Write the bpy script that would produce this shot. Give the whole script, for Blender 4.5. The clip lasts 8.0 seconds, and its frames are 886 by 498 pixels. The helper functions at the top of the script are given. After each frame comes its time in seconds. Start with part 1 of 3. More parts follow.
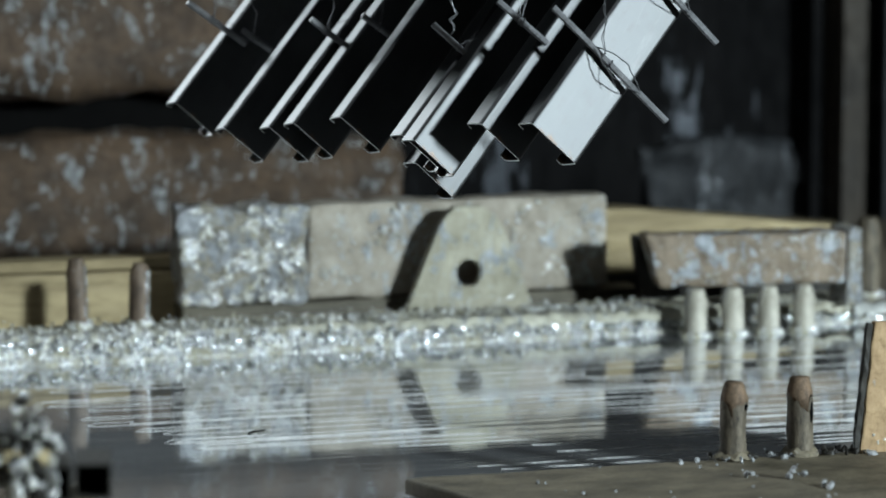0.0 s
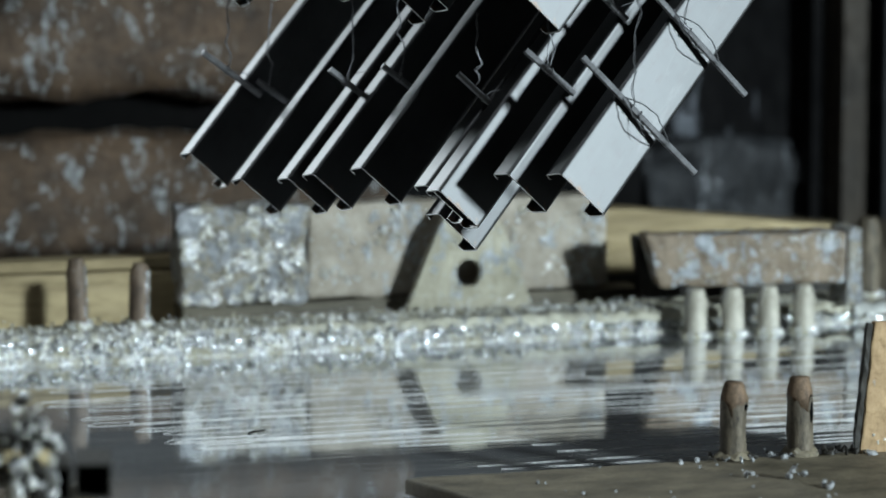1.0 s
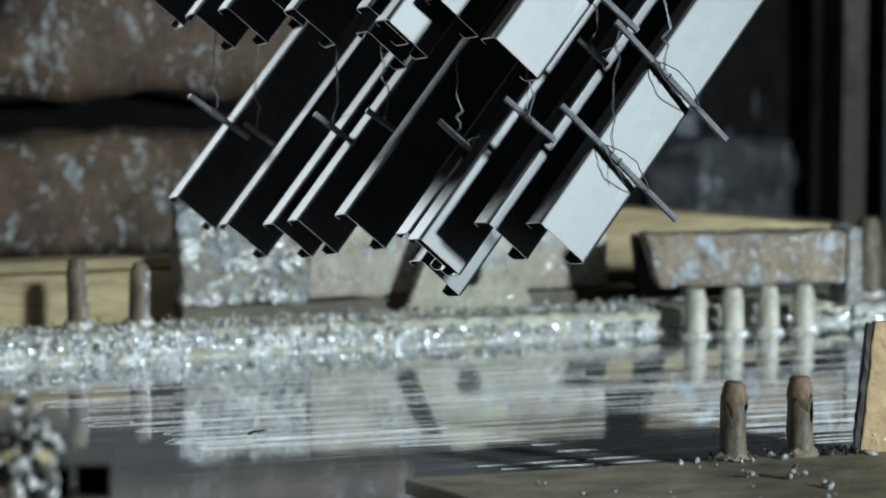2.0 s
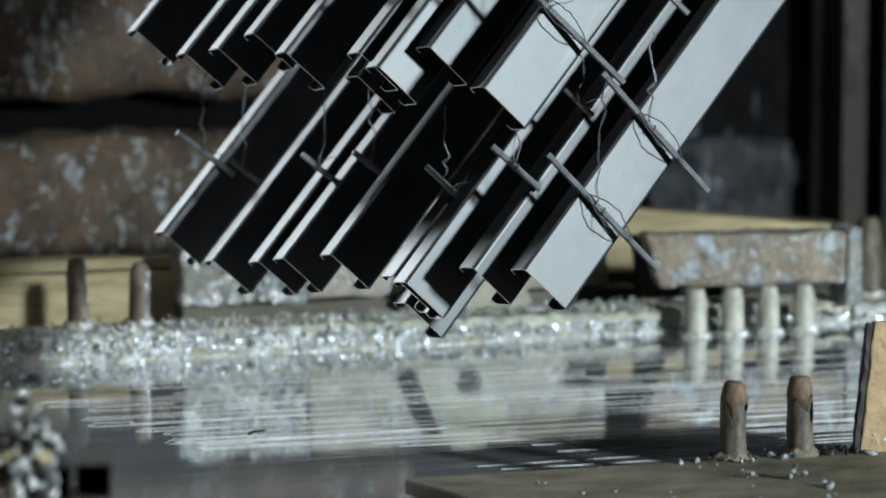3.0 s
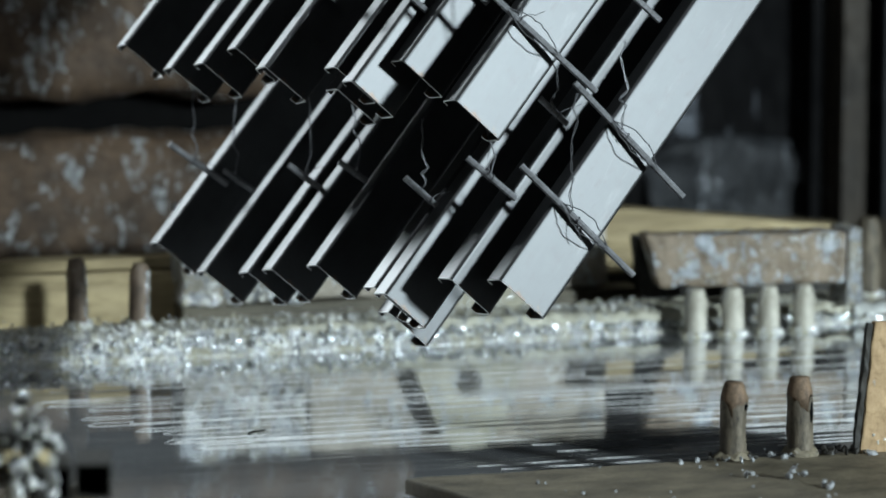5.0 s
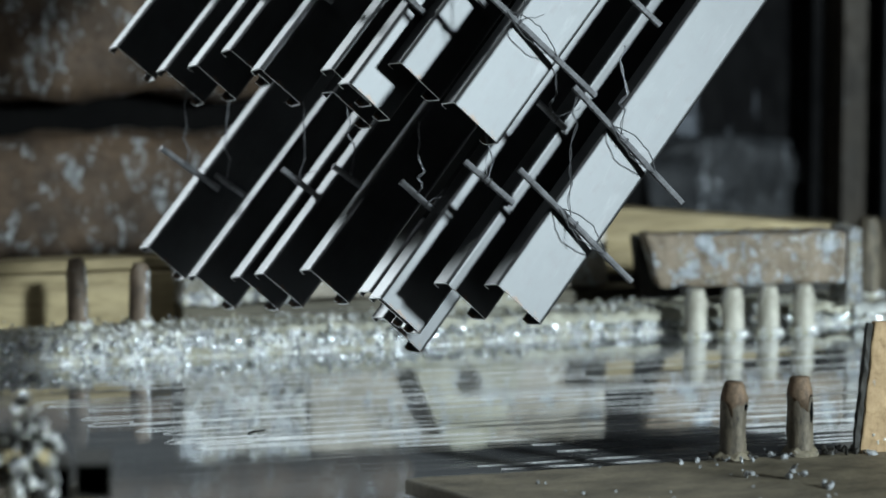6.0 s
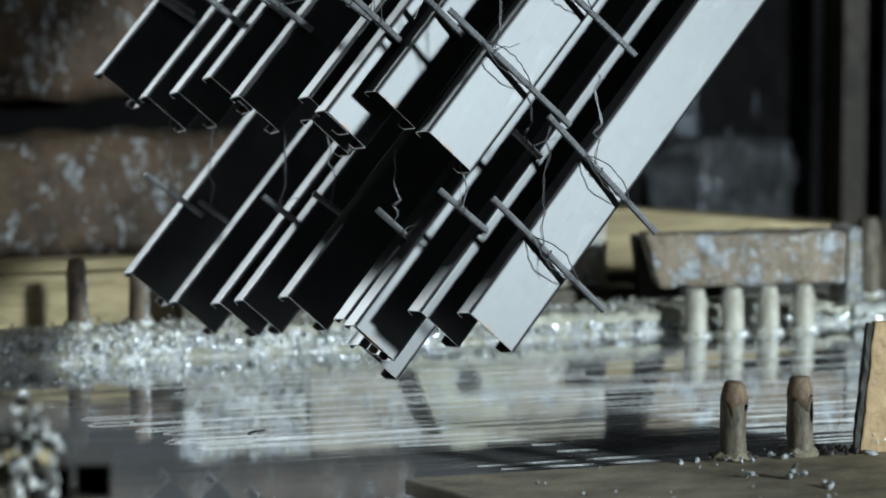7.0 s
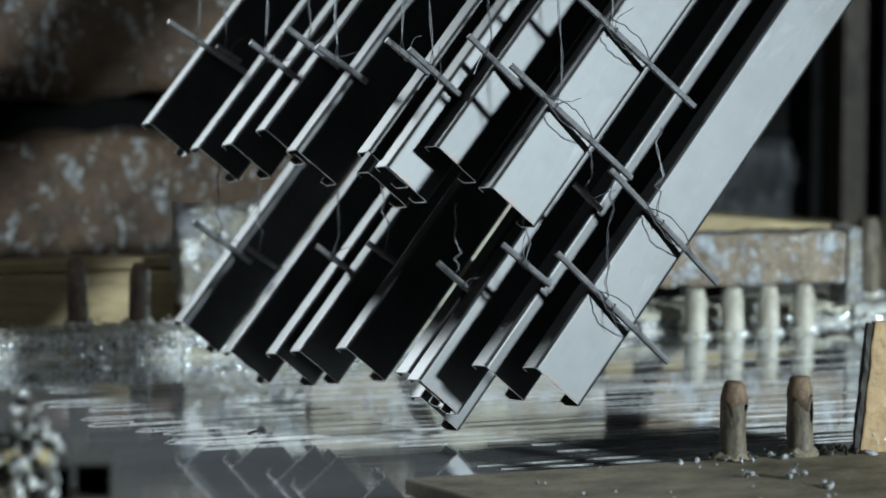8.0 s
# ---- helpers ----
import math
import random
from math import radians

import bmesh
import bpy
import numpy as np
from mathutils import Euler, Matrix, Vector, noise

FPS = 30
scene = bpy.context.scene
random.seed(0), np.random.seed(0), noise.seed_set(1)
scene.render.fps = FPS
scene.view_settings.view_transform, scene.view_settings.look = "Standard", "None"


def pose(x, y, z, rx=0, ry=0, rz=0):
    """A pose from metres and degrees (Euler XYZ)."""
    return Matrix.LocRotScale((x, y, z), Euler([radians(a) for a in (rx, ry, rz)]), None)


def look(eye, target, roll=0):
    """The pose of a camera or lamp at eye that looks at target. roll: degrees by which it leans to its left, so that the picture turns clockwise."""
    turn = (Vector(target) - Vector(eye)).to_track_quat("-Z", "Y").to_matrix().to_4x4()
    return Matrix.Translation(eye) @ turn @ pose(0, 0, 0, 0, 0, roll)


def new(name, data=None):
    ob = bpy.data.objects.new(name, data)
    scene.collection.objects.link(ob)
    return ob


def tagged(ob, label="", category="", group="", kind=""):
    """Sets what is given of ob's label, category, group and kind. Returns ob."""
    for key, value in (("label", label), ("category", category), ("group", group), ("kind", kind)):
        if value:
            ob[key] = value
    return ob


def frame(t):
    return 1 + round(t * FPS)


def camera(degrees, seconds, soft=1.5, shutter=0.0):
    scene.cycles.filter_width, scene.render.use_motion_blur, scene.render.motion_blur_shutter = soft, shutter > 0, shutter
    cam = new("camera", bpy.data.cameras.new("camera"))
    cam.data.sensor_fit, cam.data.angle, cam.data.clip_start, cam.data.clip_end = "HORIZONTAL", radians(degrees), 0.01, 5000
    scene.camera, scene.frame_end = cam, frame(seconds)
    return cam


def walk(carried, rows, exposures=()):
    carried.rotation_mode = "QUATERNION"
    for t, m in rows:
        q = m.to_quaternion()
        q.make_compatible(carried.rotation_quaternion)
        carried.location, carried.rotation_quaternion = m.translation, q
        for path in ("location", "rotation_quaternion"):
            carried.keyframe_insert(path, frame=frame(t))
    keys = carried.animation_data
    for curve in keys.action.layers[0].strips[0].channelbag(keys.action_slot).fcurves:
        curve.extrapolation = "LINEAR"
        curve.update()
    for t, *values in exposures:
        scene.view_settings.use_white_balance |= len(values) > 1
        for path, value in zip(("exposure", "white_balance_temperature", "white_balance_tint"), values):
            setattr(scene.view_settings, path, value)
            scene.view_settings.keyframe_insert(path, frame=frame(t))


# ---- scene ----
cam = camera(15.8, 8.0, soft=1.7)
cam.data.dof.use_dof = True
cam.data.dof.focus_distance = 5.3
cam.data.dof.aperture_fstop = 2.9
EYE = pose(0, 0, 1.03, 90 - 7.272, 0, -17)
walk(cam, [(0, EYE), (8, EYE)], [(0, 0.07), (8, 0.07)])

# ---- light: unseen lamps (low key, back lamp, added overhead fill) and the dim hall ----
world = bpy.data.worlds.new("world")
scene.world = world
world.use_nodes = True
world.node_tree.nodes["Background"].inputs[0].default_value = (0.55, 0.7, 0.85, 1)
world.node_tree.nodes["Background"].inputs[1].default_value = 0.01


def lamp(name, eye, target, size, power, colour):
    data = bpy.data.lights.new(name, "AREA")
    data.shape, data.size, data.energy, data.color = "DISK", size, power, colour
    ob = new(name, data)
    ob.matrix_basis = look(eye, target)
    return ob


lamp("hall_lamp_key", (5.55, -1.05, 2.1), (1.8, 5.9, 0.3), 0.5, 920, (0.79, 0.94, 1.0))
lamp("hall_lamp_back", (-1.0, 9.9, 2.8), (1.5, 5.5, 0.4), 0.6, 285, (0.84, 0.95, 1.0))
# fill added to lift the zinc, the channel bends and the back wall
lamp("overhead_fill", (0.0, 4.2, 4.3), (1.6, 6.0, 0.2), 0.8, 28, (0.84, 0.95, 1.0))


# ---- materials ----
def nodes_of(name):
    m = bpy.data.materials.new(name)
    m.use_nodes = True
    return m, m.node_tree, m.node_tree.nodes["Principled BSDF"]


def add(tree, kind, **values):
    n = tree.nodes.new(kind)
    for k, v in values.items():
        n.inputs[k].default_value = v
    return n


def texture(tree, scale, detail=6.0, rough=0.6, stretch=(1, 1, 1), distortion=0.0):
    c = tree.nodes.new("ShaderNodeTexCoord")
    mp = add(tree, "ShaderNodeMapping", Scale=stretch)
    tree.links.new(c.outputs["Object"], mp.inputs["Vector"])
    n = add(tree, "ShaderNodeTexNoise", Scale=scale, Detail=detail, Roughness=rough, Distortion=distortion)
    tree.links.new(mp.outputs[0], n.inputs["Vector"])
    return n.outputs["Fac"]


def ramp(tree, fac, stops):
    r = tree.nodes.new("ShaderNodeValToRGB")
    el = r.color_ramp.elements
    while len(el) < len(stops):
        el.new(0.5)
    for e, (p, c) in zip(el, stops):
        e.position, e.color = p, (c if len(c) == 4 else (*c, 1))
    tree.links.new(fac, r.inputs[0])
    return r.outputs[0]


def grey(a, b):
    return [(a[0], (a[1],) * 3), (b[0], (b[1],) * 3)]


def mix(tree, fac, a, b):
    m = tree.nodes.new("ShaderNodeMix")
    m.data_type = "RGBA"
    tree.links.new(fac, m.inputs[0])
    for s, v in ((m.inputs[6], a), (m.inputs[7], b)):
        if isinstance(v, tuple):
            s.default_value = (*v, 1)
        else:
            tree.links.new(v, s)
    return m.outputs[2]


def bump(tree, bsdf, height, strength, distance):
    b = add(tree, "ShaderNodeBump", Strength=strength, Distance=distance)
    tree.links.new(height, b.inputs["Height"])
    tree.links.new(b.outputs[0], bsdf.inputs["Normal"])


def surface(name, dark, light, scale=12, rough=(0.5, 0.8), metal=0.0, relief=0.4, depth=0.004,
            stretch=(1, 1, 1), splash=None, splash_scale=14.0, splash_colour=(0.62, 0.66, 0.7), run=(1, 1, 0.75)):
    """A weathered surface: two tones, fine grain and, where splash is given, frozen zinc splashes over it."""
    m, tree, bsdf = nodes_of(name)
    coarse = texture(tree, scale, 8, 0.65, stretch)
    fine = texture(tree, scale * 7, 5, 0.6, stretch)
    base = mix(tree, ramp(tree, coarse, grey((0.3, 0), (0.7, 1))), dark, light)
    half = tuple(0.55 * v for v in dark)
    base = mix(tree, ramp(tree, fine, grey((0.52, 0), (0.8, 0.7))), base, half)
    rg = ramp(tree, fine, grey((0.25, rough[0]), (0.75, rough[1])))
    height = mix(tree, ramp(tree, fine, grey((0, 0.3), (1, 0.3))), coarse, fine)
    if splash is not None:
        blot = mix(tree, ramp(tree, fine, grey((0, 0.3), (1, 0.3))), texture(tree, splash_scale, 7, 0.7, run, 0.5), texture(tree, splash_scale * 3.3, 5, 0.65, run, 0.3))
        blot = mix(tree, ramp(tree, fine, grey((0, 0.22), (1, 0.22))), blot, texture(tree, splash_scale * 0.22, 3, 0.5))
        mask = ramp(tree, blot, grey((splash, 0), (splash + 0.035, 1)))
        tone = mix(tree, ramp(tree, texture(tree, 60, 4), grey((0.35, 0), (0.65, 1))), tuple(0.5 * v for v in splash_colour), splash_colour)
        base = mix(tree, mask, base, tone)
        rg = mix(tree, mask, rg, (0.34, 0.34, 0.34))
        tree.links.new(mix(tree, mask, (metal,) * 3, (0.4,) * 3), bsdf.inputs["Metallic"])
        height = mix(tree, mask, height, ramp(tree, blot, grey((splash, 0.5), (splash + 0.3, 1.6))))
    else:
        bsdf.inputs["Metallic"].default_value = metal
    tree.links.new(base, bsdf.inputs["Base Color"])
    tree.links.new(rg, bsdf.inputs["Roughness"])
    bump(tree, bsdf, height, relief, depth)
    return m


def steel_material():
    m, tree, bsdf = nodes_of("pickled_steel")
    streak = texture(tree, 9, 6, 0.6, (0.25, 5, 5))
    cloud = texture(tree, 7, 4, 0.5)
    fine = texture(tree, 120, 3, 0.5, (0.12, 1, 1))
    base = mix(tree, ramp(tree, cloud, grey((0.35, 0), (0.7, 1))), (0.062, 0.063, 0.064), (0.092, 0.093, 0.095))
    base = mix(tree, ramp(tree, streak, grey((0.52, 0), (0.7, 0.5))), base, (0.075, 0.075, 0.078))
    # dull specks of scale and pale scuffs
    base = mix(tree, ramp(tree, texture(tree, 70, 6, 0.65, (0.5, 1, 1)), grey((0.54, 0), (0.72, 0.3))), base, (0.06, 0.05, 0.05))
    base = mix(tree, ramp(tree, texture(tree, 26, 5, 0.7, (0.3, 1.4, 1), 0.8), grey((0.56, 0), (0.74, 0.25))), base, (0.16, 0.16, 0.16))
    # rust creeping in from the cut end
    c = tree.nodes.new("ShaderNodeTexCoord")
    xyz = tree.nodes.new("ShaderNodeSeparateXYZ")
    tree.links.new(c.outputs["Object"], xyz.inputs[0])
    near_end = add(tree, "ShaderNodeMapRange", **{"From Min": 0.03, "From Max": 0.0, "To Min": -0.25, "To Max": 0.16})
    tree.links.new(xyz.outputs["X"], near_end.inputs["Value"])
    total = tree.nodes.new("ShaderNodeMath")
    tree.links.new(near_end.outputs[0], total.inputs[0])
    tree.links.new(texture(tree, 34, 5, 0.6), total.inputs[1])
    rust = ramp(tree, total.outputs[0], grey((0.63, 0), (0.73, 0.8)))
    base = mix(tree, rust, base, (0.11, 0.065, 0.038))
    tree.links.new(base, bsdf.inputs["Base Color"])
    tree.links.new(mix(tree, rust, (0.97, 0.97, 0.97), (0.15, 0.15, 0.15)), bsdf.inputs["Metallic"])
    tree.links.new(ramp(tree, cloud, grey((0.3, 0.43), (0.7, 0.5))), bsdf.inputs["Roughness"])
    bump(tree, bsdf, fine, 0.06, 0.001)
    return m


def zinc_material():
    m, tree, bsdf = nodes_of("molten_zinc")
    skin = texture(tree, 2.2, 6, 0.6, (0.35, 2.2, 1))
    wave = texture(tree, 4, 2, 0.5, (0.6, 1.6, 1))
    ripple = texture(tree, 15, 4, 0.55, (0.08, 1.7, 1), 0.3)
    fine = texture(tree, 70, 3, 0.5, (0.2, 2, 1))
    # the oxide film's streaks and ripples are stronger along the kettle's far half
    c = tree.nodes.new("ShaderNodeTexCoord")
    xyz = tree.nodes.new("ShaderNodeSeparateXYZ")
    tree.links.new(c.outputs["Object"], xyz.inputs[0])
    film = add(tree, "ShaderNodeMapRange", **{"From Min": 1.05, "From Max": 1.75, "To Min": 0.45, "To Max": 0.85})
    tree.links.new(xyz.outputs["X"], film.inputs["Value"])
    streak = tree.nodes.new("ShaderNodeMath")
    streak.operation = "MULTIPLY"
    tree.links.new(ramp(tree, ripple, grey((0.47, 0), (0.62, 1))), streak.inputs[0])
    tree.links.new(film.outputs[0], streak.inputs[1])
    base = mix(tree, ramp(tree, skin, grey((0.4, 0), (0.65, 1))), (0.68, 0.7, 0.72), (0.82, 0.84, 0.86))
    tree.links.new(base, bsdf.inputs["Base Color"])
    # lower metallic at the near end paints in a haze that brightens it
    tree.links.new(mix(tree, film.outputs[0], (0.8,) * 3, (0.91,) * 3), bsdf.inputs["Metallic"])
    tree.links.new(mix(tree, streak.outputs[0], (0.035,) * 3, (0.12,) * 3), bsdf.inputs["Roughness"])
    height = mix(tree, film.outputs[0], wave, mix(tree, ramp(tree, fine, grey((0, 0.5), (1, 0.5))), wave, ripple))
    height = mix(tree, ramp(tree, fine, grey((0, 0.04), (1, 0.04))), height, fine)
    bump(tree, bsdf, height, 0.013, 0.012)
    return m


def crust_material():
    m, tree, bsdf = nodes_of("zinc_dross")
    a = texture(tree, 40, 8, 0.7)
    b = texture(tree, 150, 4, 0.6)
    base = mix(tree, ramp(tree, a, grey((0.42, 0), (0.58, 1))), (0.34, 0.32, 0.24), (0.88, 0.9, 0.92))
    tree.links.new(base, bsdf.inputs["Base Color"])
    tree.links.new(ramp(tree, a, grey((0.42, 0.05), (0.56, 0.7))), bsdf.inputs["Metallic"])
    tree.links.new(ramp(tree, b, grey((0.3, 0.13), (0.7, 0.42))), bsdf.inputs["Roughness"])
    bump(tree, bsdf, b, 0.8, 0.006)
    return m


STEEL = steel_material()
# sheared ends, near-white and unmetallic to paint in light off the zinc
CUT = surface("lit_sheared_edge", (0.66, 0.66, 0.65), (0.85, 0.85, 0.83), 60, (0.4, 0.6), 0.0, 0.2, 0.0005)
ZINC = zinc_material()
DROSS = crust_material()
BRIGHT = surface("bright_zinc", (0.7, 0.72, 0.74), (0.92, 0.94, 0.95), 60, (0.12, 0.32), 0.85, 0.6, 0.003)
SHELF = surface("dull_dross", (0.2, 0.185, 0.13), (0.55, 0.53, 0.44), 26, (0.5, 0.8), 0.05, 0.9, 0.008, (1, 1, 1), 0.54, 50, (0.72, 0.75, 0.77))
CRUMB = surface("grey_crumb", (0.16, 0.165, 0.17), (0.4, 0.41, 0.42), 90, (0.4, 0.7), 0.2, 0.6, 0.003)
PALE_SHELF = surface("pale_dross", (0.28, 0.28, 0.255), (0.48, 0.485, 0.47), 18, (0.4, 0.7), 0.1, 0.7, 0.006)
REBAR = surface("rebar_steel", (0.13, 0.13, 0.135), (0.28, 0.28, 0.29), 40, (0.4, 0.6), 0.7, 0.3, 0.001)
WIRE = surface("iron_wire", (0.09, 0.09, 0.095), (0.2, 0.2, 0.21), 60, (0.4, 0.6), 0.7, 0.2, 0.0005)
RUST_PIN = surface("rusty_pin", (0.04, 0.026, 0.018), (0.2, 0.145, 0.1), 38, (0.45, 0.8), 0.15, 0.6, 0.004, (1, 1, 0.5), 0.56, 26, (0.5, 0.52, 0.52))
RUST_TIP = surface("rusty_tip", (0.022, 0.014, 0.008), (0.2, 0.13, 0.078), 50, (0.6, 0.9), 0.1, 0.7, 0.004, (1, 1, 0.6), 0.64, 30, (0.3, 0.29, 0.26))
GREY_PIN = surface("scaled_pin", (0.016, 0.012, 0.008), (0.17, 0.14, 0.098), 44, (0.45, 0.8), 0.2, 0.9, 0.004, (1, 1, 0.4), 0.6, 34, (0.4, 0.41, 0.38))
PALE_PIN = surface("crusted_pin", (0.24, 0.22, 0.17), (0.58, 0.55, 0.48), 34, (0.4, 0.8), 0.1, 0.6, 0.005, (1, 1, 0.5), 0.54, 26)
WOOD = surface("scorched_wood", (0.17, 0.128, 0.064), (0.44, 0.35, 0.195), 6, (0.6, 0.9), 0.0, 0.5, 0.004, (0.4, 3, 3), 0.63, 18)
DARK_WOOD = surface("dark_wood", (0.05, 0.045, 0.035), (0.16, 0.14, 0.1), 8, (0.6, 0.9), 0.0, 0.5, 0.005, (0.4, 3, 3), 0.62, 20)
BLOCK = surface("crusted_block", (0.2, 0.17, 0.13), (0.4, 0.36, 0.3), 18, (0.5, 0.85), 0.0, 0.8, 0.01, (1, 1, 1), 0.53, 24)
BROWN = surface("rusty_crusted_bar", (0.12, 0.09, 0.06), (0.27, 0.21, 0.15), 20, (0.5, 0.85), 0.0, 0.8, 0.01, (1, 1, 1), 0.515, 26)
HEAVY = surface("heavily_crusted_block", (0.1, 0.09, 0.07), (0.34, 0.31, 0.25), 22, (0.4, 0.8), 0.0, 1.0, 0.016, (1, 1, 1), 0.48, 26, (0.72, 0.75, 0.79))
GUSSET = surface("limed_steel", (0.2, 0.185, 0.13), (0.46, 0.43, 0.34), 16, (0.6, 0.85), 0.0, 0.9, 0.01, (1, 1, 1), 0.53, 26)
LEDGE = surface("ledge_plate", (0.05, 0.041, 0.026), (0.165, 0.138, 0.092), 14, (0.5, 0.85), 0.1, 0.5, 0.004, (0.8, 1.4, 1), 0.64, 16, (0.3, 0.31, 0.3))
BOARD = surface("rusty_board", (0.2, 0.125, 0.06), (0.42, 0.29, 0.155), 16, (0.6, 0.9), 0.05, 0.7, 0.005, (1, 1, 1), 0.6, 22, (0.4, 0.41, 0.4))
WALL = surface("rusty_hood_wall", (0.022, 0.013, 0.007), (0.105, 0.064, 0.036), 10, (0.6, 0.9), 0.1, 0.8, 0.012, (1, 1, 1), 0.535, 28, (0.5, 0.515, 0.52), (1, 1, 0.6))
# near-black under pale drips: the unlit background's shade put into the colour
SOOT = surface("shade_black", (0.0008, 0.0008, 0.0011), (0.004, 0.0038, 0.004), 5, (0.7, 0.95), 0.0, 0.5, 0.01, (1, 1, 0.4), 0.55, 8, (0.085, 0.092, 0.105), (1, 1, 0.2))
PALE_PANEL = surface("dusty_panel", (0.003, 0.0034, 0.004), (0.024, 0.026, 0.03), 12, (0.6, 0.9), 0.0, 0.5, 0.006, (3, 1, 0.4), 0.55, 13, (0.15, 0.16, 0.175), (1.5, 1, 0.3))
RUST_POST = surface("rusty_post", (0.012, 0.01, 0.008), (0.05, 0.038, 0.026), 9, (0.6, 0.9), 0.1, 0.5, 0.006, (1, 1, 0.4), 0.58, 14, (0.2, 0.21, 0.23))
DEEP = surface("recess_shade", (0.0006, 0.0005, 0.0005), (0.002, 0.0018, 0.0017), 6, (0.85, 0.95))
HALL = surface("hall_shell", (0.008, 0.008, 0.009), (0.018, 0.018, 0.02), 0.6, (0.7, 0.95))
SKIN = surface("oxide_skin", (0.36, 0.35, 0.34), (0.62, 0.61, 0.6), 20, (0.5, 0.8), 0.2, 0.2, 0.001)
# next to no sheen, so the painted shade stays black
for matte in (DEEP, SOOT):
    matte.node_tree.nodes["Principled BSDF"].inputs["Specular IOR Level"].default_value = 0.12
BLACK_TUBE = surface("black_tube", (0.008, 0.0075, 0.006), (0.03, 0.026, 0.02), 20, (0.5, 0.8), 0.3)


# ---- mesh helpers ----
def finish(name, bm, material, smooth=False):
    bmesh.ops.recalc_face_normals(bm, faces=bm.faces)
    me = bpy.data.meshes.new(name)
    bm.to_mesh(me)
    bm.free()
    me.materials.append(material)
    if smooth:
        me.shade_smooth()
    return new(name, me)


def part(name, bm, material, parent, label="", smooth=False):
    ob = finish(name, bm, material, smooth)
    ob.parent = parent
    return tagged(ob, label)


def box(bm, x0, x1, y0, y1, z0, z1, bevel=0.0):
    m = Matrix.LocRotScale(((x0 + x1) / 2, (y0 + y1) / 2, (z0 + z1) / 2), None, (x1 - x0, y1 - y0, z1 - z0))
    vs = bmesh.ops.create_cube(bm, size=1, matrix=m)["verts"]
    if bevel:
        edges = list({e for v in vs for e in v.link_edges})
        bmesh.ops.bevel(bm, geom=edges, offset=bevel, segments=2, affect="EDGES", profile=0.6)
    return bm


def rough_box(x0, x1, y0, y1, z0, z1, step, amount, bevel=0.01, seed=0.0, scale=9.0):
    """A block with worn, uneven faces."""
    bm = box(bmesh.new(), x0, x1, y0, y1, z0, z1, bevel)
    for axis, a, b in ((0, x0, x1), (1, y0, y1), (2, z0, z1)):
        for k in range(1, int((b - a) / step)):
            co, no = Vector((0, 0, 0)), Vector((0, 0, 0))
            co[axis], no[axis] = a + k * step, 1
            bmesh.ops.bisect_plane(bm, geom=bm.verts[:] + bm.edges[:] + bm.faces[:], plane_co=co, plane_no=no)
    for v in bm.verts:
        p = v.co * scale + Vector((seed, seed, seed))
        v.co += amount * (noise.noise_vector(p) + 0.5 * noise.noise_vector(p * 2.7))
    return bm


def tube(bm, points, radius, sides=6, closed=True):
    """A round bar along points."""
    rings = []
    for i, p in enumerate(points):
        a, b = Vector(points[max(i - 1, 0)]), Vector(points[min(i + 1, len(points) - 1)])
        d = (b - a).normalized()
        s = d.orthogonal().normalized() if i == 0 else (side - d * side.dot(d)).normalized()
        side = s
        t = d.cross(s)
        r = radius[i] if isinstance(radius, (list, tuple)) else radius
        rings.append([bm.verts.new(Vector(p) + r * (math.cos(k * math.tau / sides) * s + math.sin(k * math.tau / sides) * t)) for k in range(sides)])
    for a, b in zip(rings, rings[1:]):
        for k in range(sides):
            bm.faces.new((a[k], a[(k + 1) % sides], b[(k + 1) % sides], b[k]))
    if closed:
        bm.faces.new(rings[0][::-1])
        bm.faces.new(rings[-1])
    return bm


def thing(name, label, category, group="", kind=""):
    return tagged(new(name), label, category, group, kind)


def setting(name, bm, material, label, category, smooth=False):
    return tagged(finish(name, bm, material, smooth), label, category, kind="structure")


